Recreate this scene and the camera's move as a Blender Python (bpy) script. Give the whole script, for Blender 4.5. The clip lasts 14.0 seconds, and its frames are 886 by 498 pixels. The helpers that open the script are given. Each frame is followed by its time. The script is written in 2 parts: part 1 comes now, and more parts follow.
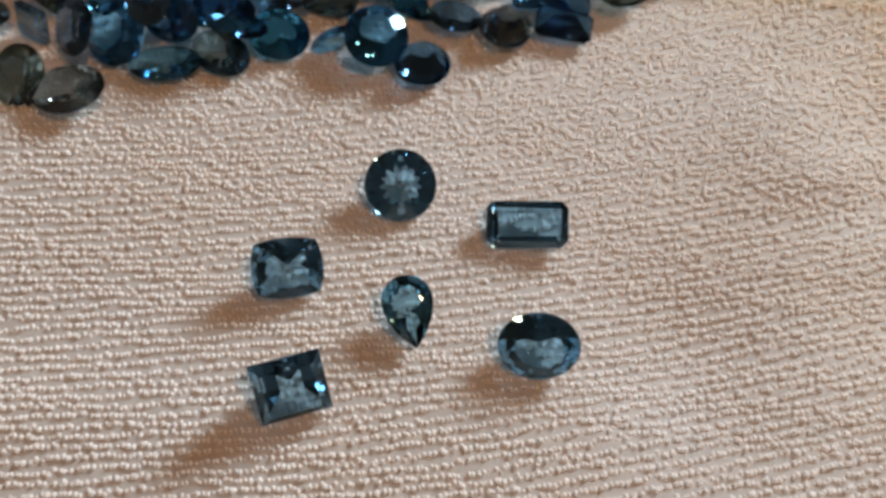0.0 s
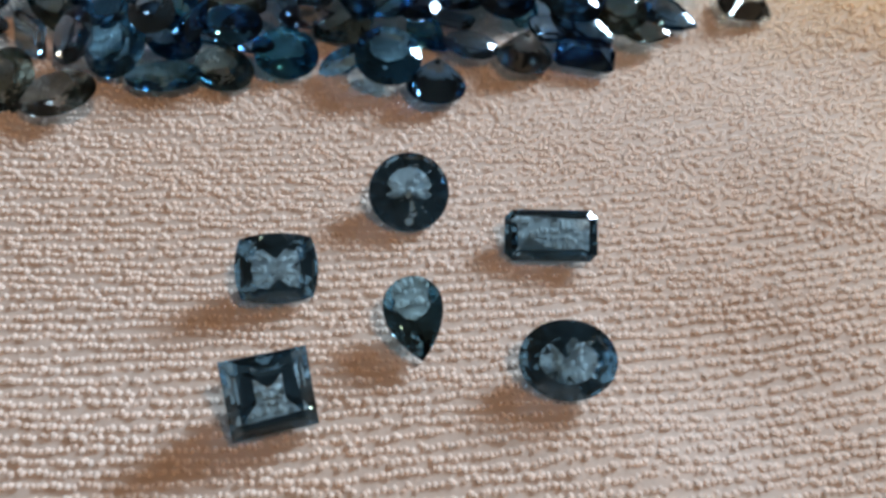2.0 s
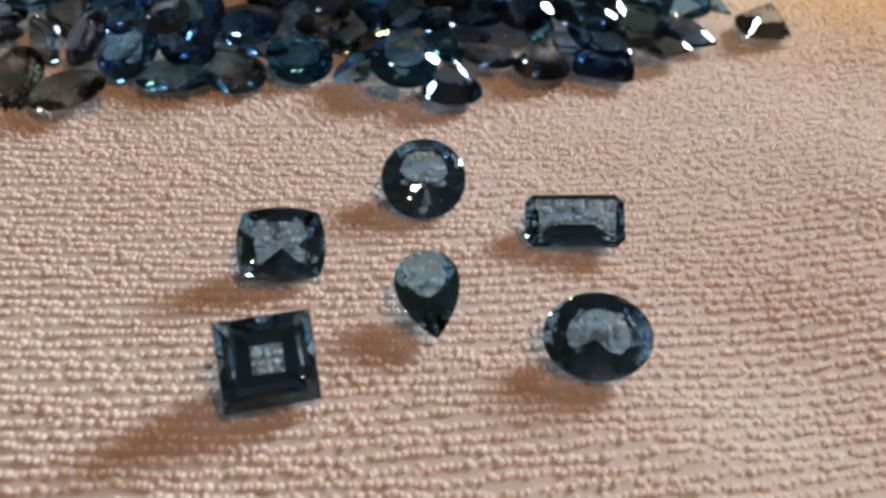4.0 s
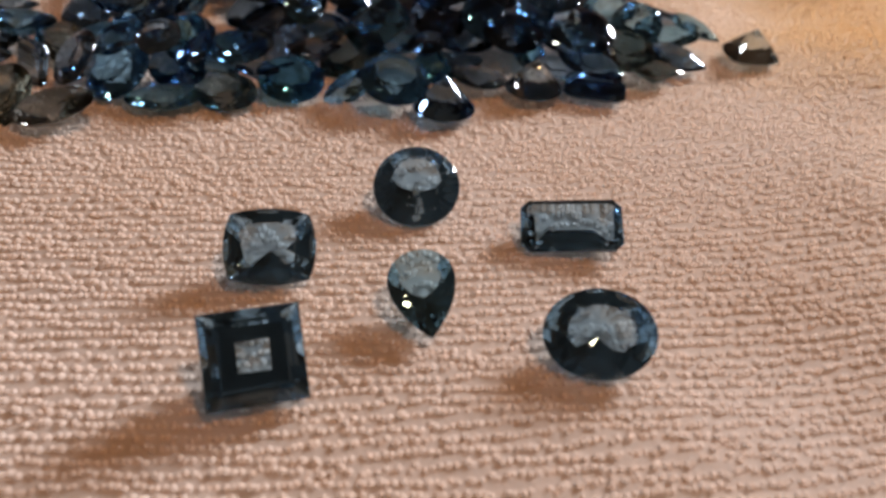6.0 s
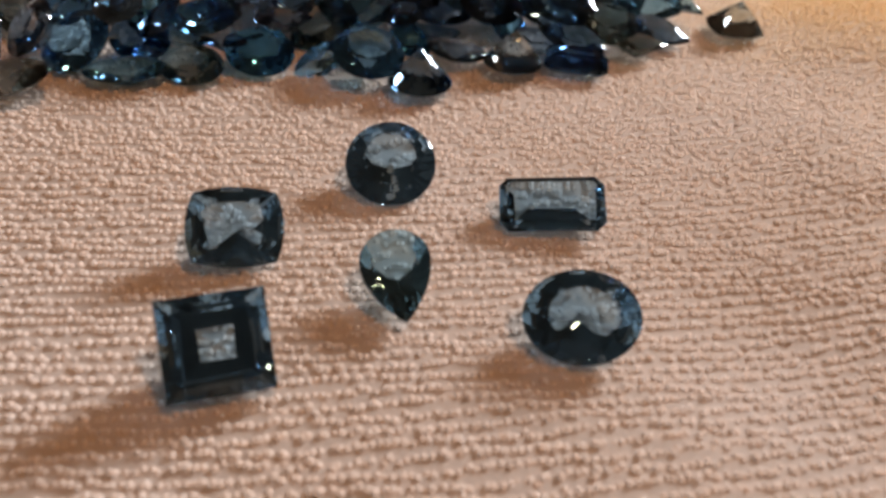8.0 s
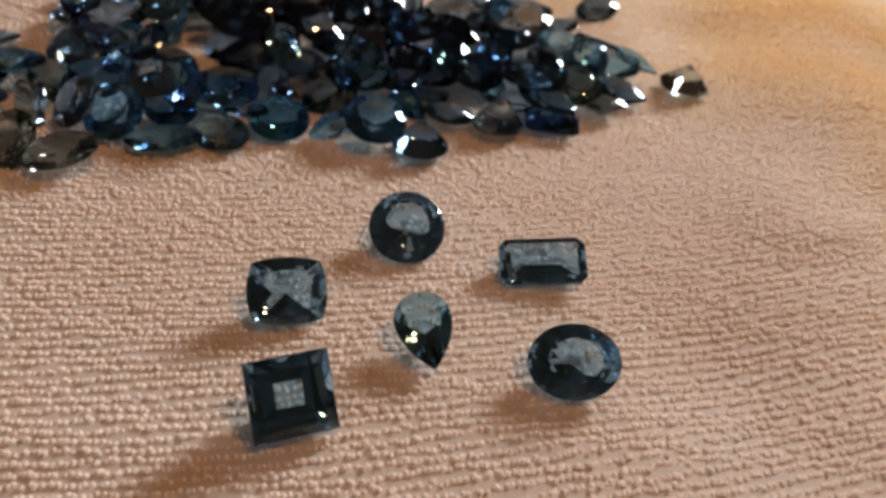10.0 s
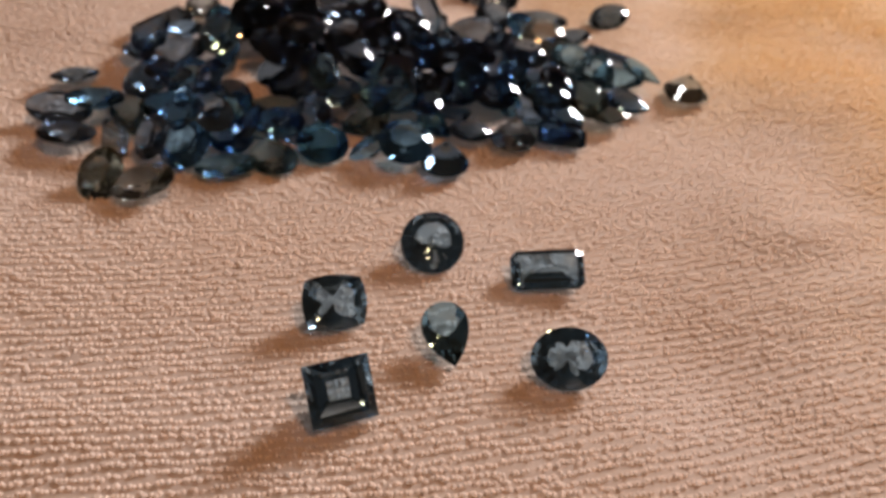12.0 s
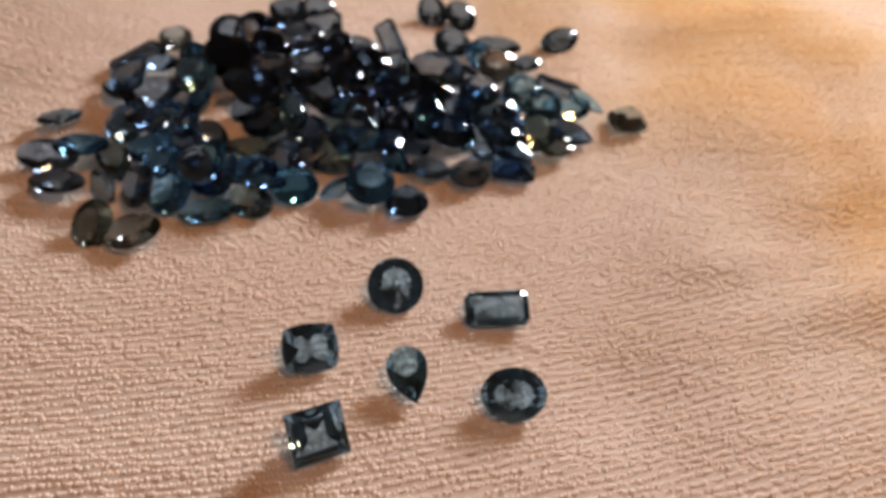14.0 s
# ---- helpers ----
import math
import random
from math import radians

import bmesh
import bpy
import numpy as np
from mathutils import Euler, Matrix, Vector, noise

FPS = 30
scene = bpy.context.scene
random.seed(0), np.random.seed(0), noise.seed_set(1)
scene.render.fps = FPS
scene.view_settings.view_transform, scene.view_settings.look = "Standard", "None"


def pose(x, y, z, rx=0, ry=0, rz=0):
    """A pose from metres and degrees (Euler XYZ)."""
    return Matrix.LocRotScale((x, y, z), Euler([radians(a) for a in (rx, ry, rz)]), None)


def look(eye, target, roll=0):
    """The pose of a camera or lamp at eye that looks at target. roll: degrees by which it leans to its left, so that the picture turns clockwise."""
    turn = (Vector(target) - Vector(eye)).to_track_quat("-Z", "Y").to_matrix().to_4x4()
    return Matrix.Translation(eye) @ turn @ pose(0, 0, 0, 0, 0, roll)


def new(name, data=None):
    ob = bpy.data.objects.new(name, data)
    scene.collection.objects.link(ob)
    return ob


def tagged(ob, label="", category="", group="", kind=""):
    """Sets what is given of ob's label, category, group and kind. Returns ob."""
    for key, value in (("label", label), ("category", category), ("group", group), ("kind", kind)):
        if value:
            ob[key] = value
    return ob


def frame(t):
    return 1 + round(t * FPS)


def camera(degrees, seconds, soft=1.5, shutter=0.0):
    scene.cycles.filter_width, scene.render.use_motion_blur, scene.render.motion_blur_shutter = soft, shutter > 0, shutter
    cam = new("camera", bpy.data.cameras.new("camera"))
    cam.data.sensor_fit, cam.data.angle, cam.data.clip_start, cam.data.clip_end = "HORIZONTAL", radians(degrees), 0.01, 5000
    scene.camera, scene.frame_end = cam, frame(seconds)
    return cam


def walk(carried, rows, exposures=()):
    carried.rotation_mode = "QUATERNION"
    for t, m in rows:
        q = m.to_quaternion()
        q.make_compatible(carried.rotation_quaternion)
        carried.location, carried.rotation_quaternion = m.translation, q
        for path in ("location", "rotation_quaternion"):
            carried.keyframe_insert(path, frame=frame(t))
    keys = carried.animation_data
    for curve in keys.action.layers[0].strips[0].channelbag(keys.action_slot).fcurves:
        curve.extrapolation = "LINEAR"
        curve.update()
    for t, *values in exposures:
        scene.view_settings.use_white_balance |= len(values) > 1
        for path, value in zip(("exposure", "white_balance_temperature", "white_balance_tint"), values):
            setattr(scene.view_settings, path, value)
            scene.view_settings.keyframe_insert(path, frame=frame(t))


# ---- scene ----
from mathutils.bvhtree import BVHTree

LENS = 60.45
PATH = [
    (0, (0.00703, -0.00416, 0.10999), (0.00518, 0.03972, 0.02015), 6.20),
    (0.5, (0.00687, -0.00593, 0.10554), (0.00460, 0.04097, 0.01725), 5.94),
    (1, (0.00833, -0.00967, 0.09730), (0.00468, 0.04256, 0.01210), 5.53),
    (1.5, (0.00846, -0.01343, 0.09121), (0.00426, 0.04325, 0.00893), 5.64),
    (2, (0.00918, -0.01622, 0.08512), (0.00326, 0.04585, 0.00694), 4.86),
    (2.5, (0.00893, -0.01960, 0.07965), (0.00126, 0.04609, 0.00465), 3.92),
    (2.7, (0.00913, -0.01995, 0.07899), (0.00103, 0.04570, 0.00400), 3.67),
    (4.8, (0.01285, -0.02838, 0.06352), (0.00068, 0.04963, 0.00215), 2.84),
    (5, (0.01333, -0.02920, 0.06314), (-0.00036, 0.04950, 0.00299), 2.39),
    (5.5, (0.01312, -0.02821, 0.06000), (0.00238, 0.05112, 0.00006), 3.09),
    (6, (0.01103, -0.02704, 0.06018), (0.00141, 0.05123, -0.00133), 3.54),
    (6.5, (0.01145, -0.02716, 0.05997), (0.00229, 0.05099, -0.00174), 3.74),
    (7, (0.01178, -0.02592, 0.05854), (0.00353, 0.05121, -0.00457), 3.90),
    (7.2, (0.01161, -0.02323, 0.05712), (0.00402, 0.05339, -0.00669), 4.00),
    (9.3, (0.01076, -0.03032, 0.06805), (0.00437, 0.04716, 0.00515), 4.69),
    (9.5, (0.00942, -0.03222, 0.07180), (0.00362, 0.04480, 0.00829), 4.83),
    (10, (0.00215, -0.03364, 0.07640), (0.00231, 0.04316, 0.01236), 6.96),
    (10.5, (-0.00130, -0.03795, 0.08450), (-0.00048, 0.03687, 0.01816), 7.20),
    (11, (0.00185, -0.04055, 0.09299), (-0.00062, 0.03311, 0.02540), 5.01),
    (11.5, (0.00337, -0.04076, 0.09421), (0.00009, 0.03209, 0.02578), 4.63),
    (12, (0.00559, -0.04361, 0.09829), (0.00047, 0.02892, 0.02964), 2.97),
    (12.5, (0.00686, -0.04482, 0.10560), (0.00153, 0.02828, 0.03757), 2.11),
    (13, (0.00744, -0.04401, 0.11407), (0.00457, 0.02692, 0.04364), 2.85),
    (13.5, (0.00762, -0.04496, 0.11788), (0.00556, 0.02470, 0.04617), 3.15),
    (14, (0.00786, -0.04160, 0.12520), (0.00642, 0.02574, 0.05129), 3.71),
]
cam = camera(LENS, 14.0, 3.1)
cam.data.dof.use_dof, cam.data.dof.focus_distance, cam.data.dof.aperture_fstop = True, 0.102, 25.0
walk(cam, [(t, look(eye, target, roll)) for t, eye, target, roll in PATH],
     [(0.0, 0.42, 6850, 14), (1.5, 0.40, 6680, 15), (2.5, 0.44, 6900, 18), (5.0, 0.37, 8250, 31), (6.5, 0.32, 8750, 35), (9.5, 0.30, 8600, 29),
      (10.25, 0.09, 9350, 33), (11.0, 0.0, 9900, 40), (12.5, 0.40, 9650, 39), (13.5, 0.46, 9650, 37), (14.0, 0.44, 9250, 36)])

# ---- light: a cool lamp low behind the stones, a warm shaded lamp overhead ----
world = bpy.data.worlds.new("room_air")
scene.world = world
world.use_nodes = True
world.node_tree.nodes["Background"].inputs[0].default_value = (1.0, 0.80, 0.62, 1)
world.node_tree.nodes["Background"].inputs[1].default_value = 0.01


def disc_lamp(name, eye, target, size, watts, colour):
    data = bpy.data.lights.new(name, "AREA")
    data.shape, data.size, data.energy, data.color = "DISK", size, watts, colour
    ob = new(name, data)
    ob.matrix_world = look(eye, target)
    return ob


KEY_AT = Vector((0.39, 0.56, 0.30))
disc_lamp("key_light", KEY_AT, (0, 0.05, 0), 0.19, 8.3, (0.75, 0.92, 1.0))
disc_lamp("warm_light", (0.55, -0.05, 1.35), (0.0, 0.07, 0), 0.13, 6.6, (1.0, 0.555, 0.265))

# ---- materials ----
def mat(name):
    m = bpy.data.materials.new(name)
    m.use_nodes = True
    nt = m.node_tree
    return m, nt, nt.nodes["Principled BSDF"]


def link(nt, a, b):
    nt.links.new(a, b)


def noise_tex(nt, scale, detail=3.0, rough=0.5, coord="Object"):
    tc = nt.nodes.new("ShaderNodeTexCoord")
    n = nt.nodes.new("ShaderNodeTexNoise")
    n.inputs["Scale"].default_value = scale
    n.inputs["Detail"].default_value = detail
    n.inputs["Roughness"].default_value = rough
    link(nt, tc.outputs[coord], n.inputs["Vector"])
    return n


def ramp(nt, source, stops):
    r = nt.nodes.new("ShaderNodeValToRGB")
    el = r.color_ramp.elements
    while len(el) < len(stops):
        el.new(0.5)
    for e, (p, c) in zip(el, stops):
        e.position, e.color = p, (*c, 1)
    link(nt, source, r.inputs[0])
    return r


def gem_material(name, dark, light, ior=1.62):
    """Clear cut stone; every stone takes its own tint between two."""
    m, nt, b = mat(name)
    info = nt.nodes.new("ShaderNodeObjectInfo")
    r = ramp(nt, info.outputs["Random"], [(0.0, dark), (1.0, light)])
    g = nt.nodes.new("ShaderNodeBsdfGlass")
    g.inputs["Roughness"].default_value = 0.0
    g.inputs["IOR"].default_value = ior
    link(nt, r.outputs[0], g.inputs["Color"])
    link(nt, g.outputs[0], nt.nodes["Material Output"].inputs["Surface"])
    nt.nodes.remove(b)
    return m


TONES = {
    "main": gem_material("stone_blue_grey", (0.60, 0.765, 0.86), (0.64, 0.79, 0.88)),
    "blue": gem_material("stone_blue", (0.46, 0.725, 0.88), (0.53, 0.77, 0.91)),
    "bright": gem_material("stone_bright_blue", (0.42, 0.775, 0.93), (0.49, 0.815, 0.95)),
    "deep": gem_material("stone_deep_blue", (0.50, 0.675, 0.81), (0.57, 0.73, 0.85)),
    "slate": gem_material("stone_slate", (0.585, 0.72, 0.82), (0.645, 0.765, 0.85)),
    "teal": gem_material("stone_teal", (0.555, 0.765, 0.86), (0.615, 0.805, 0.89)),
    "sea": gem_material("stone_sea_blue", (0.60, 0.785, 0.87), (0.64, 0.81, 0.885)),
    "olive": gem_material("stone_grey_green", (0.67, 0.75, 0.75), (0.72, 0.79, 0.79)),
    "smoke": gem_material("stone_smoke", (0.585, 0.685, 0.77), (0.645, 0.735, 0.81)),
    "night": gem_material("stone_night_blue", (0.50, 0.60, 0.68), (0.56, 0.655, 0.73)),
    "clear": gem_material("stone_pale", (0.78, 0.84, 0.86), (0.82, 0.87, 0.89)),
}


def terry_material():
    m, nt, b = mat("terry_cotton")
    geo = nt.nodes.new("ShaderNodeNewGeometry")
    grain = noise_tex(nt, 1600, 3)
    blot = noise_tex(nt, 26, 3)
    mixr = ramp(nt, geo.outputs["Random Per Island"], [(0.0, (0.875, 0.845, 0.83)), (1.0, (0.935, 0.91, 0.90))])
    mul = nt.nodes.new("ShaderNodeMixRGB")
    mul.blend_type = "MULTIPLY"
    mul.inputs[0].default_value = 1.0
    tint = ramp(nt, blot.outputs[0], [(0.35, (0.98, 0.96, 0.94)), (0.65, (1.0, 1.0, 1.0))])
    link(nt, mixr.outputs[0], mul.inputs[1])
    link(nt, tint.outputs[0], mul.inputs[2])
    # warm light on one side, painted into the cotton's colour in blotches
    place = nt.nodes.new("ShaderNodeTexCoord")
    axes = nt.nodes.new("ShaderNodeSeparateXYZ")
    link(nt, place.outputs["Object"], axes.inputs[0])
    across = nt.nodes.new("ShaderNodeMapRange")
    across.interpolation_type = "SMOOTHSTEP"
    across.inputs["From Min"].default_value, across.inputs["From Max"].default_value = 0.080, 0.200
    slant = nt.nodes.new("ShaderNodeMath")
    slant.operation = "MULTIPLY_ADD"
    slant.inputs[1].default_value = 0.7
    link(nt, axes.outputs["Y"], slant.inputs[0])
    link(nt, axes.outputs["X"], slant.inputs[2])
    link(nt, slant.outputs[0], across.inputs["Value"])
    patch = noise_tex(nt, 17, 2)
    spots = ramp(nt, patch.outputs[0], [(0.38, (0.25, 0.25, 0.25)), (0.60, (1, 1, 1))])
    amount = nt.nodes.new("ShaderNodeMath")
    amount.operation = "MULTIPLY"
    link(nt, across.outputs[0], amount.inputs[0])
    link(nt, spots.outputs[0], amount.inputs[1])
    warm_cast = nt.nodes.new("ShaderNodeMixRGB")
    warm_cast.blend_type = "MULTIPLY"
    warm_cast.inputs[2].default_value = (1.0, 0.88, 0.67, 1)
    link(nt, amount.outputs[0], warm_cast.inputs[0])
    link(nt, mul.outputs[0], warm_cast.inputs[1])
    mul = warm_cast
    link(nt, mul.outputs[0], b.inputs["Base Color"])
    b.inputs["Roughness"].default_value = 0.95
    b.inputs["Sheen Weight"].default_value = 0.15
    b.inputs["Sheen Roughness"].default_value = 0.5
    b.inputs["Specular IOR Level"].default_value = 0.02
    bump = nt.nodes.new("ShaderNodeBump")
    bump.inputs["Strength"].default_value = 0.2
    bump.inputs["Distance"].default_value = 0.0003
    link(nt, grain.outputs[0], bump.inputs["Height"])
    link(nt, bump.outputs[0], b.inputs["Normal"])
    # yarn lets much of the light through
    thin = nt.nodes.new("ShaderNodeBsdfTranslucent")
    both = nt.nodes.new("ShaderNodeMixShader")
    both.inputs[0].default_value = 0.68
    link(nt, mul.outputs[0], thin.inputs["Color"])
    link(nt, b.outputs[0], both.inputs[1])
    link(nt, thin.outputs[0], both.inputs[2])
    link(nt, both.outputs[0], nt.nodes["Material Output"].inputs["Surface"])
    return m


def plain(name, c0, c1, scale, rough):
    m, nt, b = mat(name)
    n = noise_tex(nt, scale, 4)
    r = ramp(nt, n.outputs[0], [(0.3, c0), (0.7, c1)])
    link(nt, r.outputs[0], b.inputs["Base Color"])
    b.inputs["Roughness"].default_value = rough
    return m


TERRY = terry_material()
WALL = plain("painted_wall", (0.46, 0.44, 0.42), (0.51, 0.49, 0.47), 3, 0.8)
CEILING = plain("ceiling_paint", (0.42, 0.40, 0.37), (0.47, 0.45, 0.42), 3, 0.85)
WOOD = plain("table_wood", (0.13, 0.07, 0.04), (0.20, 0.11, 0.06), 9, 0.5)


def mesh_object(name, bm, material, parent=None):
    me = bpy.data.meshes.new(name)
    bm.to_mesh(me)
    bm.free()
    me.materials.append(material)
    ob = new(name, me)
    ob.parent = parent
    return ob


def box(name, lo, hi, material, parent=None):
    bm = bmesh.new()
    bmesh.ops.create_cube(bm, size=1)
    for v in bm.verts:
        v.co = Vector([lo[i] if v.co[i] < 0 else hi[i] for i in range(3)])
    return mesh_object(name, bm, material, parent)


# ---- the room that closes the place ----
TOP = -0.0045
tagged(box("table_top", (-0.6, -0.45, TOP - 0.03), (0.6, 0.75, TOP), WOOD), "dark brown wooden table top under the towel", "table", kind="structure")
tagged(box("floor", (-2, -2, -0.80), (2, 2, -0.76), WOOD), "dark brown wooden floor of the room", "floor", kind="structure")
tagged(box("ceiling", (-2, -2, 1.75), (2, 2, 1.80), CEILING), "plain pale warm grey painted ceiling of the dim room", "ceiling", kind="structure")
for side, lo, hi in (("north", (-2, 2, -0.8), (2, 2.1, 1.8)), ("south", (-2, -2.1, -0.8), (2, -2, 1.8)),
                     ("east", (2, -2, -0.8), (2.1, 2, 1.8)), ("west", (-2.1, -2, -0.8), (-2, 2, 1.8))):
    tagged(box("wall_" + side, lo, hi, WALL), "plain pale warm grey painted wall of the dim room", "wall", kind="structure")


# ---- the towel: a cloth with rows of pile loops ----
def ground(x, y):
    """Height of the tips of the loops, in metres: the cloth lies in shallow waves."""
    def hump(cx, cy, r, h):
        return h * np.exp(-((x - cx) ** 2 + (y - cy) ** 2) / (2 * r * r))

    def fold(cx, cy, turn, length, width, h):
        c, d = math.cos(radians(turn)), math.sin(radians(turn))
        along, across = (x - cx) * c + (y - cy) * d, (y - cy) * c - (x - cx) * d
        return h * np.exp(-0.5 * (along / length) ** 2 - 0.5 * (across / width) ** 2)
    folds = (fold(0.094, 0.067, 18, 0.020, 0.0050, 0.0013) + fold(0.071, 0.075, 22, 0.010, 0.0040, 0.0007) + fold(0.040, 0.158, 62, 0.016, 0.006, 0.0013)
             + fold(0.114, 0.122, 75, 0.016, 0.005, 0.0012) + fold(0.098, 0.100, 28, 0.014, 0.005, 0.0009) + fold(-0.112, 0.128, 5, 0.022, 0.005, 0.0003)
             + fold(0.080, 0.178, 20, 0.022, 0.006, 0.0012) + fold(-0.060, 0.012, 14, 0.016, 0.005, 0.0007))
    return (1.3 * folds + hump(0.064, 0.082, 0.012, 0.0016) + hump(0.044, 0.038, 0.010, -0.0014) + hump(0.088, 0.060, 0.014, -0.0012)
            + hump(0.085, 0.125, 0.018, 0.0036) + hump(0.060, 0.155, 0.012, -0.0016) + hump(-0.095, 0.050, 0.018, 0.0010)
            + hump(0.120, 0.170, 0.018, 0.0034) + hump(0.115, 0.095, 0.012, -0.0016) + hump(0.030, 0.185, 0.016, 0.0024)
            + hump(-0.105, 0.160, 0.020, 0.0024) + hump(-0.130, 0.110, 0.014, -0.0014))


def row_line(x, r):
    """How far row r bends away from the x axis: the weave lies turned and slightly bowed."""
    return 0.255 * x + 0.55 * x * x + 0.00034 * np.sin(x * 95 + r * 0.45) + 0.00020 * np.sin(x * 310 + r * 1.7)


def room_under_stones(x, y, low, high):
    """The share of the way from low to high that the stones leave free for the pile at x, y."""
    share = np.ones(len(x))
    tree = BVHTree.FromPolygons(SHELL_VERTS, SHELL_FACES)
    up = Vector((0, 0, 1))
    for i in np.flatnonzero((y > 0.012) & (y < 0.185) & (x > -0.105) & (x < 0.070)):
        hit = tree.ray_cast(Vector((x[i], y[i], -0.02)), up, 0.02 + high[i])[0]
        if hit is not None:
            share[i] = max(0.03, (hit.z - 0.00005 - low[i]) / (high[i] - low[i]))
    return np.minimum(share, 1)


def towel():
    root = tagged(new("terry_towel"), "pale pinkish white terry towel, warm light painted along one side", "towel")
    # cloth below the loops
    n, m = 140, 140
    xs, ys = np.linspace(-0.50, 0.50, n), np.linspace(-0.36, 0.60, m)
    gx, gy = np.meshgrid(xs, ys, indexing="ij")
    gz = ground(gx, gy) - 0.0017
    top = np.stack([gx, gy, gz], -1).reshape(-1, 3)
    low = top.copy()
    low[:, 2] = TOP
    vid = np.arange(n * m).reshape(n, m)
    quads = np.stack([vid[:-1, :-1], vid[1:, :-1], vid[1:, 1:], vid[:-1, 1:]], -1).reshape(-1, 4)
    rim = np.concatenate([vid[:, 0], vid[-1, 1:], vid[-2::-1, -1], vid[0, -2:0:-1]])
    nxt = np.roll(rim, -1)
    sides = np.stack([rim, rim + n * m, nxt + n * m, nxt], -1)
    me = bpy.data.meshes.new("cloth")
    me.from_pydata(np.concatenate([top, low]).tolist(), [], np.concatenate([quads, quads[:, ::-1] + n * m, sides]).tolist())
    me.materials.append(TERRY)
    me.polygons.foreach_set("use_smooth", [True] * len(me.polygons))
    cloth = new("cloth", me)
    cloth.parent = root

    # loops of yarn in rows, leaning every way
    rng = np.random.default_rng(3)
    PITCH, STEP = 0.00156, 0.00072
    rows = np.arange(-45, 185)
    cols = np.arange(-0.155, 0.160, STEP)
    cx = np.repeat(cols[None], len(rows), 0)
    row = np.repeat(rows[:, None], len(cols), 1)
    cx = cx + rng.uniform(-0.5, 0.5, (len(rows), 1)) * STEP + rng.normal(0, 0.13, cx.shape) * STEP
    cy = row * PITCH + row_line(cx, row)
    # the rows lose their order towards the far end
    wild = np.clip((cy - 0.040) / 0.045, 0, 1) * 0.6 + 0.4
    cy = cy + rng.normal(0, 0.22, cx.shape) * PITCH * (wild - 0.10)
    keep = (np.abs(cx - 0.005) < 0.080 + 0.42 * np.clip(cy, 0, 1)) & (cy > -0.012) & (cy < 0.228)
    cx, cy, wild = cx[keep], cy[keep], wild[keep]
    k = len(cx)
    yaw = rng.normal(0.35, 0.22, k) + rng.normal(0, 0.5, k) * (wild - 0.4)
    lean = rng.normal(-0.10, 0.10, (k, 2)) + rng.normal(0, 0.14, (k, 2)) * (wild - 0.4)[:, None]
    # a few loops in a run stand higher than the next few
    run = np.sin(cx * 1500 + 40 * np.sin(cy * 900)) * 0.5 + np.sin(cx * 610 + cy * 2300)
    tall = rng.uniform(0.00142, 0.00154, k) + 0.00008 * run - 0.00022 * (rng.random(k) < 0.10)
    # the rounded head of a loop: three rings and a tip
    B = 6
    turn = np.arange(B) * 2 * np.pi / B
    head = [(math.sin(v) * math.cos(w), math.sin(v) * math.sin(w), math.cos(v)) for v in (1.75, 1.05, 0.5) for w in turn] + [(0, 0, 1)]
    head = np.array(head)[None] * rng.normal(1, 0.035, (k, len(head), 1))
    X = head[:, :, 0] * rng.uniform(0.00030, 0.00050, k)[:, None]
    Y = head[:, :, 1] * rng.uniform(0.00042, 0.00056, k)[:, None]
    Z = tall[:, None] - 0.00060 + head[:, :, 2] * 0.00060
    X, Y = X + Z * lean[:, :1], Y + Z * lean[:, 1:]
    c, s = np.cos(yaw)[:, None], np.sin(yaw)[:, None]
    X, Y = X * c - Y * s + cx[:, None], X * s + Y * c + cy[:, None]
    # the stones press the loops down under them
    foot = ground(cx, cy) - 0.0015 + rng.normal(0, 0.00004, k)
    press = room_under_stones(cx, cy, foot, foot + 0.0016)
    Z = Z * press[:, None] + foot[:, None]
    verts = np.stack([X, Y, Z], -1).reshape(-1, 3)
    # the ground weave from which the loops rise
    wx, wy = np.meshgrid(np.arange(-0.152, 0.158, 0.0013), np.arange(-0.014, 0.232, 0.0013), indexing="ij")
    low = ground(wx, wy).ravel() - 0.0015
    high = low + 0.00103 + rng.normal(0, 0.00005, low.size)
    weave = np.stack([wx.ravel(), wy.ravel(), low + (high - low) * room_under_stones(wx.ravel(), wy.ravel(), low, high)], -1)
    wid = (np.arange(wx.size) + len(verts)).reshape(wx.shape)
    weave_faces = np.stack([wid[:-1, :-1], wid[1:, :-1], wid[1:, 1:], wid[:-1, 1:]], -1).reshape(-1, 4)
    verts = np.concatenate([verts, weave])
    one = [(r * B + q, r * B + (q + 1) % B, r * B + B + (q + 1) % B, r * B + B + q) for r in range(2) for q in range(B)]
    cap = [(2 * B + q, 2 * B + (q + 1) % B, 3 * B) for q in range(B)]
    shift = (np.arange(k) * (3 * B + 1))[:, None, None]
    quads = np.concatenate([(np.array(one)[None] + shift).reshape(-1, 4), weave_faces])
    tris = (np.array(cap)[None] + shift).reshape(-1, 3)
    me = bpy.data.meshes.new("looped_nap")
    me.vertices.add(len(verts))
    me.vertices.foreach_set("co", verts.ravel().astype(np.float32))
    corners = np.concatenate([quads.ravel(), tris.ravel()]).astype(np.int32)
    starts = np.concatenate([np.arange(len(quads)) * 4, len(quads) * 4 + np.arange(len(tris)) * 3]).astype(np.int32)
    me.loops.add(len(corners))
    me.loops.foreach_set("vertex_index", corners)
    me.polygons.add(len(starts))
    me.polygons.foreach_set("loop_start", starts)
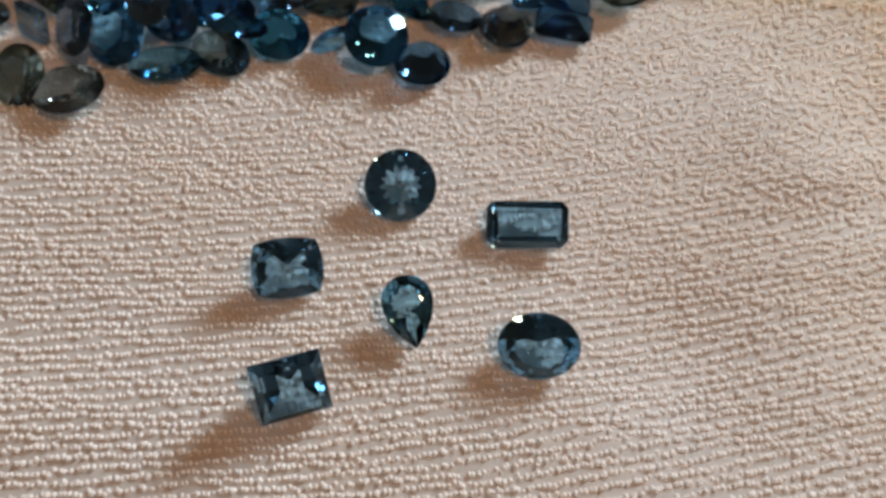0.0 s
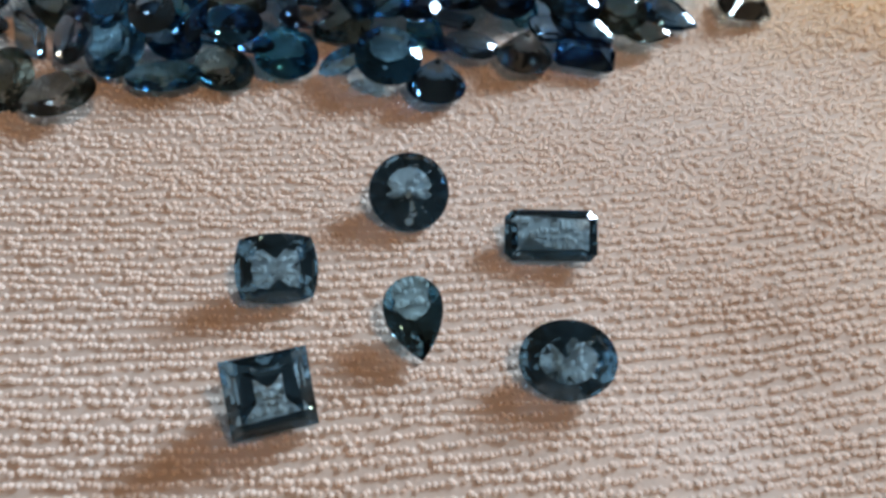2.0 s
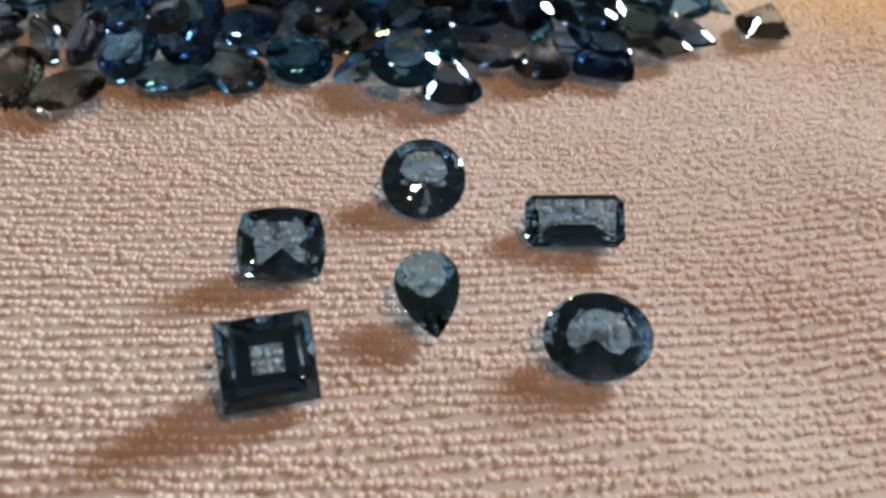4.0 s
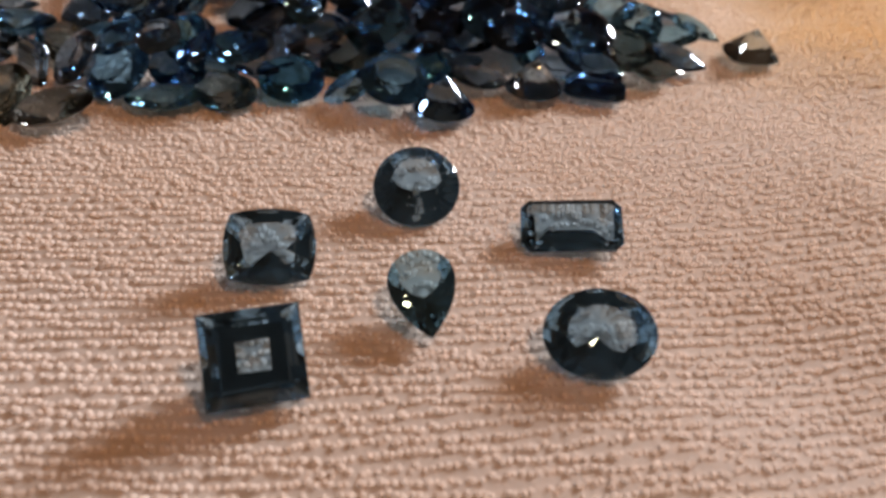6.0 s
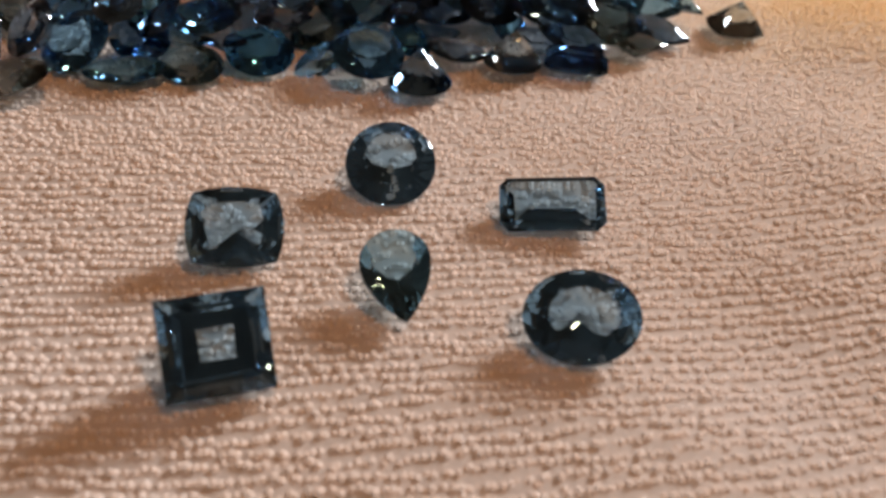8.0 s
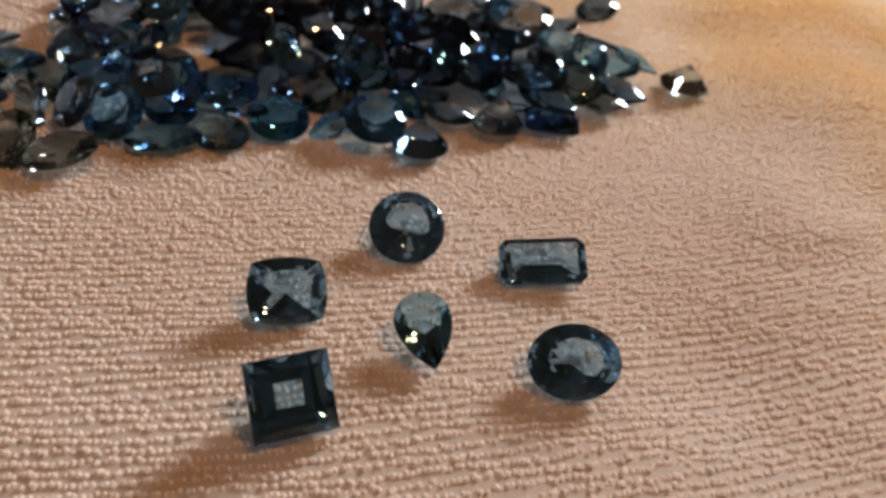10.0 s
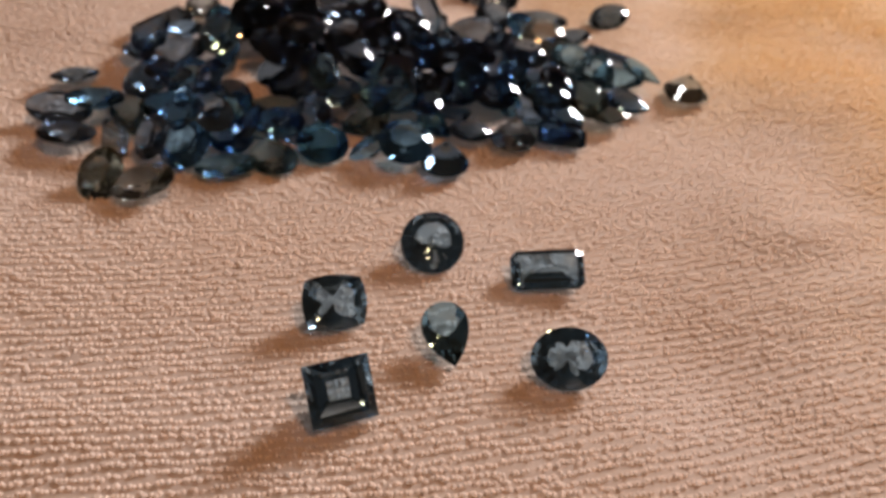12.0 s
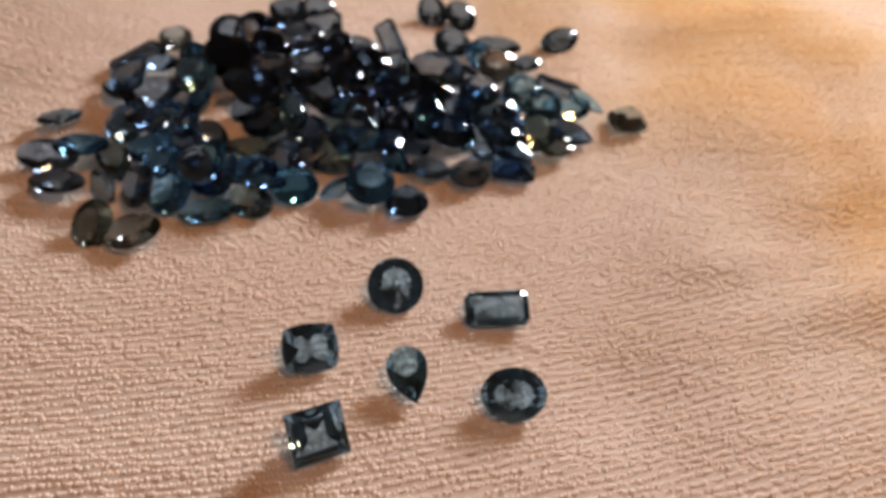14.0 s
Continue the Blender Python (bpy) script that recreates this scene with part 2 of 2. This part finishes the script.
    me.polygons.foreach_set("use_smooth", np.ones(len(starts), dtype=bool))
    me.update(calc_edges=True)
    me.materials.append(TERRY)
    loops = new("looped_nap", me)
    loops.parent = root
    tagged(loops, "short cotton loops standing in rows", kind="stuff")


# ---- cut stones ----
def outline_support(cut, L, W):
    """How far the girdle reaches in a direction."""
    if cut == "cushion":
        side = np.linspace(-1, 1, 17)
        pts = [(q * L * (0.5 - 0.075 * v * v), 0.425 * W * v) for v in side for q in (1, -1)]
        pts += [(0.425 * L * v, q * W * (0.5 - 0.075 * v * v)) for v in side for q in (1, -1)]
        return lambda c, s: max(x * c + y * s for x, y in pts)
    if cut == "pear":
        r = W / 2
        pts = [(-L / 2 + r + r * math.cos(a), r * math.sin(a)) for a in np.linspace(math.pi / 2, 1.5 * math.pi, 25)]
        pts += [(-L / 2 + r + (L - r) * v, q * r * (1 - v ** 1.9) ** 0.95) for v in np.linspace(0.05, 1, 14) for q in (1, -1)]
        return lambda c, s: max(x * c + y * s for x, y in pts)
    return lambda c, s: math.hypot(L / 2 * c, W / 2 * s)


def cut_stone(cut, L, W, depth=0.48, seed=0):
    """A faceted stone in millimetres, table up, cut plane by plane."""
    rnd = random.Random(seed)
    reach = outline_support(cut, L, W)
    crown, deep, belt = 0.135 * W, depth * W, 0.015 * W
    planes = []

    def facet(az, tilt, out, z, up, loose=1.0):
        if tilt < 1.5:  # cut by hand: no two facets lie quite alike
            az, tilt = az + rnd.gauss(0, 0.006) * loose, tilt + rnd.gauss(0, 0.005) * loose
        n = Vector((math.cos(az) * math.sin(tilt), math.sin(az) * math.sin(tilt), up * math.cos(tilt)))
        planes.append((Vector((math.cos(az) * out, math.sin(az) * out, z)), n))

    planes.append((Vector((0, 0, crown)), Vector((0, 0, 1))))
    if cut in ("emerald", "square"):
        sides = [(0, L / 2), (90, W / 2), (180, L / 2), (270, W / 2)]
        if cut == "emerald":
            nip = (L / 2 + W / 2 - 0.15 * W) / math.sqrt(2)
            sides += [(45, nip), (135, nip), (225, nip), (315, nip)]
        for deg, h in sides:
            az = radians(deg)
            facet(az, math.pi / 2, h, 0, 1)
            for tilt, inset, z in ((50, 0.0, belt), (38, 0.10 * W, belt + 0.085 * W)):
                facet(az, radians(tilt), h - inset, z, 1)
            one, two, steep, mid, flat = (0.14, 0.26, 47, 39, 29) if cut == "emerald" else (0.17, 0.345, 54, 45, 30)
            low = belt + one * W * math.tan(radians(steep))
            facet(az, radians(steep), h, -belt, -1)
            facet(az, radians(mid), h - one * W, -low, -1)
            facet(az, radians(flat), h - two * W, -low - (two - one) * W * math.tan(radians(mid)), -1)
    else:
        fold = 13 if cut == "round" else 12
        turn = rnd.uniform(0, 0.1)
        tab = 0.58
        for i in range(48):
            az = 2 * math.pi * i / 48
            facet(az, math.pi / 2, reach(math.cos(az), math.sin(az)), 0, 1)
        for i in range(fold):
            for off, kind in ((0.0, "main"), (0.25, "half"), (-0.25, "half"), (0.5, "star")):
                az = 2 * math.pi * (i + off) / fold + turn
                h = reach(math.cos(az), math.sin(az))
                rise = math.atan2(crown - belt, h * (1 - tab))
                if kind == "main":
                    facet(az, rise, h, belt, 1, 3.5)
                    facet(az, math.atan2(deep, h), h, -belt, -1)  # pavilion main
                elif kind == "half":
                    facet(az, rise * 1.17, h, belt, 1, 3.5)
                    facet(az, math.atan2((1.07 if off > 0 else 1.18) * deep, h), h, -belt, -1, 4.0)
                else:
                    facet(az, rise * 0.62, h * tab * 0.97, crown, 1, 3.0)
                    facet(az, math.atan2(0.86 * deep, h), 0, -0.965 * deep, -1)
    bm = bmesh.new()
    bmesh.ops.create_cube(bm, size=4 * L)
    for co, no in planes:
        got = bmesh.ops.bisect_plane(bm, geom=bm.verts[:] + bm.edges[:] + bm.faces[:], dist=1e-4, plane_co=co, plane_no=no, clear_outer=True)
        edges = [e for e in got["geom_cut"] if isinstance(e, bmesh.types.BMEdge)]
        if len(edges) > 2:
            bmesh.ops.contextual_create(bm, geom=edges)
    bmesh.ops.remove_doubles(bm, verts=bm.verts, dist=2e-3)
    bmesh.ops.recalc_face_normals(bm, faces=bm.faces)
    bmesh.ops.scale(bm, vec=(0.001, 0.001, 0.001), verts=bm.verts)
    return bm


COUNT = [0]
SHELL_VERTS, SHELL_FACES = [], []  # every stone as it lies


def stone(name, cut, tone, x, y, z, L, W, az, tilt, spin, depth=0.42):
    """A stone with its girdle's middle at x, y, z (mm): turned in its plane, tilted to the viewer, turned about the upright."""
    COUNT[0] += 1
    ob = new(name)
    whole = cut_stone(cut, L, W, depth, COUNT[0])
    whole.normal_update()
    sort = {"table_facet": lambda n: n.z > 0.999, "crown": lambda n: 0.02 < n.z <= 0.999, "girdle": lambda n: abs(n.z) <= 0.02, "pavilion": lambda n: n.z < -0.02}
    for piece, chosen in sort.items():
        bm = whole.copy()
        bmesh.ops.delete(bm, geom=[f for f in bm.faces if not chosen(f.normal)], context="FACES")
        mesh_object(piece, bm, TONES[tone], ob)
    ob.matrix_world = pose(x / 1000, y / 1000, z / 1000, tilt, 0, az) @ pose(0, 0, 0, 0, 0, spin)
    first = len(SHELL_VERTS)
    whole.verts.index_update()
    SHELL_VERTS.extend(ob.matrix_world @ v.co for v in whole.verts)
    SHELL_FACES.extend([first + v.index for v in f.verts] for f in whole.faces)
    whole.free()
    return ob


SIX = "six stones laid apart"
tagged(stone("round_gemstone", "round", "main", -3.6, 58.3, 3.2, 11.7, 11.7, 9, 33, 8, 0.42), "round brilliant-cut blue-grey gemstone lying on the towel", "gemstone", SIX)
tagged(stone("oval_gemstone", "oval", "main", 21.1, 34.5, 3.2, 12.3, 10.1, -5, 35, 10, 0.44), "large oval-cut blue-grey gemstone lying on the towel", "gemstone", SIX)
tagged(stone("cushion_gemstone", "cushion", "main", -18.1, 40.8, 3.6, 10.9, 9.4, 22, 38, -6, 0.45), "cushion-cut slate blue gemstone lying on the towel", "gemstone", SIX)
tagged(stone("pear_gemstone", "pear", "sea", 1.3, 36.7, 3.5, 11.1, 7.8, -2, 24, -68, 0.42), "small pear-cut teal blue gemstone lying on the towel", "gemstone", SIX)
tagged(stone("emerald_cut_gemstone", "emerald", "main", 17.6, 54.9, 2.5, 13.2, 7.5, -6, 27.5, 13.2, 0.49), "long rectangular step-cut blue-grey gemstone on the towel", "gemstone", SIX)
tagged(stone("square_gemstone", "square", "main", -13.3, 22.5, 4.5, 10.1, 9.7, 26, 47.5, -1.3, 0.50), "square step-cut dark blue gemstone leaning on the towel", "gemstone", SIX)

LOOK = {
    "blue": "blue", "bright": "bright blue", "deep": "very dark blue", "slate": "dark slate grey", "teal": "teal blue",
    "olive": "grey-green", "smoke": "smoky grey", "night": "nearly black blue-grey", "clear": "pale grey",
}
CUT = {"oval": "oval-cut", "round": "round-cut", "pear": "pear-cut", "emerald": "rectangular step-cut", "cushion": "cushion-cut"}


def loose_gem(cut, tone, x, y, z, L, W, az, tilt, spin, depth=0.42):
    ob = stone("gemstone", cut, tone, x, y, z, L, W, az, tilt, spin, depth)
    how = "face down on the towel" if tilt > 120 else "on edge in the heap" if tilt > 55 else "in the heap on the towel"
    return tagged(ob, f"{LOOK[tone]} {CUT[cut]} gemstone {how}", "gemstone", "heap of cut stones")


# the heap of stones
loose_gem("oval", "clear", -62.3, 67.7, 3.0, 13.2, 9.2, -37, 14, 49)
loose_gem("oval", "olive", -71.3, 68.9, 2.8, 11.4, 8.9, -1, 40, 76)
loose_gem("oval", "teal", -48.6, 76.8, 1.8, 12.8, 7.1, -7, 7, 20)
loose_gem("oval", "olive", -39.6, 80.6, 1.9, 11.8, 8.0, -24, 24, 5)
loose_gem("round", "deep", -4.0, 85.0, 1.5, 10.2, 10.2, 8, 177, 9, 0.56)
loose_gem("round", "blue", -58.0, 80.2, 3.8, 11.6, 11.6, -21, 33, 18)
loose_gem("oval", "blue", -20.7, 87.1, 1.9, 9.6, 4.8, 15, 84, 33)
loose_gem("emerald", "slate", -73.1, 80.2, 3.1, 7.9, 6.4, -14, 75, 81)
loose_gem("round", "smoke", -64.0, 78.6, 5.9, 10.0, 10.0, -43, 44, 8)
loose_gem("oval", "bright", -30.1, 85.6, 3.0, 11.0, 9.0, 16, 32, -8)
loose_gem("round", "blue", -12.7, 87.2, 4.4, 11.5, 11.5, 26, 19, 17)
loose_gem("oval", "deep", -35.5, 84.7, 4.7, 7.7, 5.0, 4, -2, -8)
loose_gem("oval", "smoke", -83.9, 80.8, 3.3, 13.5, 8.6, 20, -6, -29)
loose_gem("oval", "deep", -50.5, 86.3, 2.4, 10.8, 8.1, -4, 36, -7)
loose_gem("round", "clear", 10.0, 96.2, 1.5, 10.0, 10.0, 5, 178, 0, 0.56)
loose_gem("emerald", "blue", -44.6, 87.7, 3.8, 11.6, 6.5, 16, 4, -17)
loose_gem("emerald", "deep", 20.7, 98.8, 1.4, 10.8, 7.2, -3, 180, 0)
loose_gem("oval", "slate", 0.4, 96.3, 2.3, 9.9, 6.5, 33, 11, -32)
loose_gem("pear", "olive", -73.0, 88.7, 2.8, 12.6, 7.8, 29, 18, -82)
loose_gem("round", "slate", -34.3, 94.7, 3.0, 10.5, 10.5, -35, 58, 34)
loose_gem("oval", "smoke", -89.9, 89.9, 2.8, 13.6, 8.4, 36, 29, -23)
loose_gem("cushion", "olive", -23.2, 98.0, 3.1, 11.2, 10.1, -16, 36, 13)
loose_gem("emerald", "slate", 14.1, 104.6, 2.1, 8.7, 6.1, 44, 16, -26)
loose_gem("oval", "deep", 19.3, 104.2, 3.7, 13.2, 7.3, 14, 21, -42)
loose_gem("pear", "olive", 31.5, 107.3, 2.6, 10.0, 7.0, -25, -3, 29)
loose_gem("emerald", "slate", -4.8, 104.3, 1.5, 9.3, 4.7, 2, -5, -11)
loose_gem("oval", "olive", -43.0, 97.4, 3.4, 13.6, 9.0, 2, -5, -2)
loose_gem("oval", "blue", -67.4, 95.1, 2.8, 12.0, 7.7, 28, 15, 7)
loose_gem("oval", "slate", -59.8, 95.9, 3.9, 12.6, 9.4, 6, 32, -12)
loose_gem("oval", "blue", -16.8, 102.0, 4.3, 12.8, 7.7, -39, 4, 42)
loose_gem("pear", "smoke", -53.3, 101.6, 2.5, 11.4, 7.1, 66, 18, -103)
loose_gem("oval", "bright", 7.9, 109.3, 3.0, 9.7, 5.8, 18, 59, -64)
loose_gem("pear", "deep", 36.0, 113.6, 2.4, 11.0, 7.4, 9, 20, -23)
loose_gem("round", "olive", 25.8, 110.6, 4.1, 11.0, 11.0, 9, 19, 7)
loose_gem("oval", "night", -4.4, 110.2, 3.3, 12.6, 8.8, 41, 15, -17)
loose_gem("cushion", "clear", 50.6, 121.3, 1.9, 10.0, 9.4, 10, 180, 0, 0.56)
loose_gem("round", "deep", -75.1, 102.5, 4.0, 11.4, 11.4, -22, 26, 39)
loose_gem("round", "blue", -65.2, 104.3, 3.6, 11.4, 11.4, 11, 36, 6)
loose_gem("oval", "night", -15.6, 113.6, 2.0, 11.2, 7.8, -5, 45, -1)
loose_gem("oval", "slate", -93.4, 104.6, 2.4, 10.9, 6.5, -30, -9, 71)
loose_gem("oval", "teal", 34.1, 122.3, 3.3, 13.1, 8.6, 24, 1, -9)
loose_gem("oval", "night", -47.0, 114.2, 2.6, 12.2, 8.4, -12, 40, 33)
loose_gem("pear", "teal", 39.8, 124.0, 4.9, 10.8, 5.9, 52, 14, -82)
loose_gem("oval", "blue", -61.5, 116.4, 2.8, 14.6, 9.0, -77, 36, 155)
loose_gem("oval", "slate", -82.3, 117.1, 2.9, 13.3, 7.7, 19, -6, -58)
loose_gem("emerald", "night", 32.4, 134.0, 1.8, 12.3, 5.2, -10, 77, -9)
loose_gem("oval", "teal", -9.1, 135.5, 3.2, 9.6, 5.8, -54, 84, 124)
loose_gem("oval", "night", 23.9, 143.3, 2.8, 9.1, 7.3, -53, 7, 72)
loose_gem("oval", "night", -61.8, 133.3, 3.6, 14.0, 10.5, -12, 27, 22)
loose_gem("emerald", "smoke", -82.5, 131.5, 2.9, 15.3, 7.7, 15, 7, 38)
loose_gem("oval", "blue", 10.6, 144.2, 3.2, 10.2, 6.6, 13, 76, -52)
loose_gem("round", "bright", -66.6, 130.6, 5.6, 7.7, 7.7, -3, 42, 16)
loose_gem("oval", "night", -23.3, 144.1, 2.9, 11.7, 8.2, 28, 23, -35)
loose_gem("oval", "night", 15.6, 150.9, 3.1, 13.7, 7.9, -9, 7, 0)
loose_gem("round", "night", 2.6, 148.7, 4.0, 10.7, 10.7, 31, 16, 4)
loose_gem("oval", "night", 33.8, 156.1, 2.9, 12.0, 8.2, 8, 22, 27)
loose_gem("emerald", "night", -15.3, 149.6, 2.7, 11.9, 6.6, -17, 50, -48)
loose_gem("round", "night", -59.9, 144.2, 4.0, 12.3, 12.3, 27, 35, 18)
loose_gem("oval", "night", 4.2, 165.7, 2.8, 11.3, 8.5, 4, 28, -61)
loose_gem("oval", "night", -4.5, 167.1, 2.4, 11.0, 8.8, -5, 42, -59)
loose_gem("cushion", "night", -46.7, 158.5, 3.9, 11.0, 10.5, 3, 20, 15)
loose_gem("emerald", "night", -39.2, 164.8, 2.3, 9.4, 7.5, 8, 32, -25)
loose_gem("pear", "bright", -7.7, 98.5, 1.6, 9.1, 5.9, 0, 35, -34)
loose_gem("round", "bright", -49.5, 88.6, 7.1, 8.6, 8.6, -32, 44, 21)
loose_gem("oval", "blue", -82.2, 91.8, 5.2, 13.5, 8.4, 31, -2, -30)
loose_gem("round", "deep", -30.4, 103.8, 4.0, 10.8, 10.8, 10, 19, 33)
loose_gem("emerald", "night", -8.8, 107.6, 6.7, 8.9, 6.7, 32, 13, -24)
loose_gem("oval", "night", -42.0, 108.7, 2.9, 13.2, 9.2, -26, 35, 29)
loose_gem("round", "deep", 14.9, 117.1, 4.5, 12.2, 12.2, -8, 23, 28)
loose_gem("round", "night", 3.7, 117.6, 4.8, 13.5, 13.5, 43, 29, 36)
loose_gem("oval", "blue", -22.8, 113.9, 5.1, 14.3, 10.0, 7, -3, -0)
loose_gem("oval", "night", -3.8, 114.2, 8.8, 14.1, 10.5, -15, 48, 31)
loose_gem("round", "night", -39.2, 118.6, 4.0, 11.3, 11.3, 26, 26, 25)
loose_gem("round", "teal", 22.8, 126.6, 4.4, 11.6, 11.6, 4, 20, 36)
loose_gem("round", "night", -15.9, 123.1, 4.4, 11.1, 11.1, 17, 12, 7)
loose_gem("oval", "night", -29.8, 114.4, 9.3, 14.1, 9.9, 51, 28, -72)
loose_gem("oval", "smoke", -72.8, 114.6, 5.1, 15.6, 12.5, 6, -0, 21)
loose_gem("oval", "night", -45.1, 114.8, 7.9, 13.9, 10.0, -10, 22, -7)
loose_gem("round", "night", 6.1, 130.0, 3.2, 11.1, 11.1, 10, 46, 4)
loose_gem("round", "teal", -62.1, 118.7, 8.4, 11.2, 11.2, -18, 32, 37)
loose_gem("oval", "night", -0.6, 128.9, 7.7, 15.5, 11.2, -4, 31, -6)
loose_gem("round", "clear", 15.7, 138.7, 4.4, 11.0, 11.0, 1, 28, 12)
loose_gem("oval", "night", -43.3, 133.9, 3.0, 14.4, 10.3, 48, 46, 4)
loose_gem("round", "night", -51.1, 129.2, 5.8, 13.0, 13.0, 30, 17, 20)
loose_gem("oval", "night", -33.6, 136.9, 3.0, 12.4, 8.9, 1, 58, 12)
loose_gem("oval", "clear", -75.2, 141.6, 3.4, 10.5, 9.1, 5, 8, -55)
loose_gem("round", "night", -51.8, 140.5, 7.0, 12.8, 12.8, -10, 53, 2)
loose_gem("emerald", "night", -35.3, 152.5, 2.9, 12.0, 9.8, -21, 40, 28)
loose_gem("oval", "blue", -38.4, 84.7, 8.2, 10.7, 7.5, -16, 22, 9)
loose_gem("pear", "deep", -45.1, 84.4, 7.7, 8.9, 6.2, -42, 29, 106)
loose_gem("oval", "slate", -52.0, 84.4, 8.7, 10.8, 7.6, -19, 9, -45)
loose_gem("round", "blue", -61.0, 88.0, 5.5, 9.8, 9.8, -18, 27, 34)
loose_gem("pear", "smoke", -28.3, 93.2, 5.7, 9.8, 6.9, -0, -4, 26)
loose_gem("oval", "deep", -9.7, 100.9, 5.6, 9.8, 6.9, 45, 1, -145)
loose_gem("emerald", "teal", -18.9, 100.5, 7.9, 11.1, 7.7, -0, 43, 46)
loose_gem("oval", "teal", 16.6, 104.2, 8.4, 10.9, 7.6, 28, 21, -34)
loose_gem("round", "night", 5.0, 106.2, 7.0, 11.0, 11.0, 25, 17, 33)
loose_gem("oval", "smoke", 18.7, 108.6, 8.6, 10.9, 7.6, 14, 19, -69)
loose_gem("oval", "deep", -58.9, 100.2, 7.8, 9.3, 6.5, -18, 30, -85)
loose_gem("round", "slate", -68.1, 100.1, 8.1, 10.3, 10.3, -34, -14, 20)
loose_gem("oval", "blue", -0.8, 108.4, 8.6, 11.3, 7.9, 7, 25, -82)
loose_gem("oval", "teal", -33.9, 105.6, 8.2, 10.4, 7.2, 62, 29, -142)
loose_gem("round", "teal", 27.7, 119.1, 6.0, 9.9, 9.9, -5, 36, 27)
loose_gem("emerald", "night", -17.8, 109.7, 8.7, 11.2, 7.9, 18, -5, 71)
loose_gem("emerald", "blue", 8.7, 115.7, 8.5, 10.1, 7.0, 44, 6, 39)
loose_gem("oval", "night", -0.5, 119.5, 8.4, 10.0, 7.0, 25, 17, -29)
loose_gem("round", "night", 11.3, 118.8, 9.9, 10.3, 10.3, 23, 12, 36)
loose_gem("pear", "blue", -10.6, 120.9, 8.2, 11.2, 7.9, 46, 36, -18)
loose_gem("oval", "night", -49.6, 118.3, 7.8, 10.5, 7.4, 11, 41, -2)
loose_gem("emerald", "night", -23.4, 128.6, 3.4, 12.9, 9.0, -14, 14, 73)
loose_gem("pear", "deep", -77.9, 116.6, 8.5, 12.1, 8.4, 3, 35, 61)
loose_gem("round", "night", -42.3, 119.9, 10.8, 11.9, 11.9, 46, 9, 23)
loose_gem("emerald", "night", -27.7, 126.6, 7.6, 11.0, 7.7, -59, 15, 146)
loose_gem("oval", "deep", -75.5, 128.4, 3.8, 11.6, 8.1, 26, -7, -29)
loose_gem("emerald", "night", -46.5, 130.9, 8.6, 11.6, 8.1, -19, 37, 92)
loose_gem("pear", "teal", -53.5, 131.2, 8.7, 11.0, 7.7, 23, 14, 9)
loose_gem("pear", "night", -37.0, 136.0, 8.0, 12.3, 8.6, 2, -9, 25)
loose_gem("oval", "night", -40.8, 146.3, 4.7, 13.3, 9.3, 46, 13, -10)
loose_gem("emerald", "night", -9.5, 117.6, 8.9, 11.5, 8.3, 9, 20, 19)
loose_gem("oval", "night", -33.8, 119.9, 8.8, 11.7, 8.4, -19, 23, 48)
loose_gem("round", "night", -22.9, 121.8, 9.9, 10.6, 10.6, 46, 20, 42)
loose_gem("round", "night", -18.1, 125.1, 10.1, 11.8, 11.8, 18, 28, 1)
loose_gem("emerald", "night", -13.0, 129.2, 7.9, 10.9, 7.8, -48, 44, 41)
loose_gem("round", "night", -55.8, 126.0, 9.3, 11.9, 11.9, 52, 51, 26)
loose_gem("oval", "night", -51.4, 127.5, 9.0, 12.0, 8.6, 20, 20, -85)
loose_gem("oval", "night", -27.8, 136.1, 6.6, 11.2, 8.1, 26, 31, -123)
loose_gem("round", "night", -44.9, 132.4, 9.9, 11.0, 11.0, 68, 25, 30)
loose_gem("oval", "night", -29.2, 136.2, 8.9, 11.1, 8.0, 16, 14, 36)


# the pile gives way under the stones, so the towel comes after them
towel()
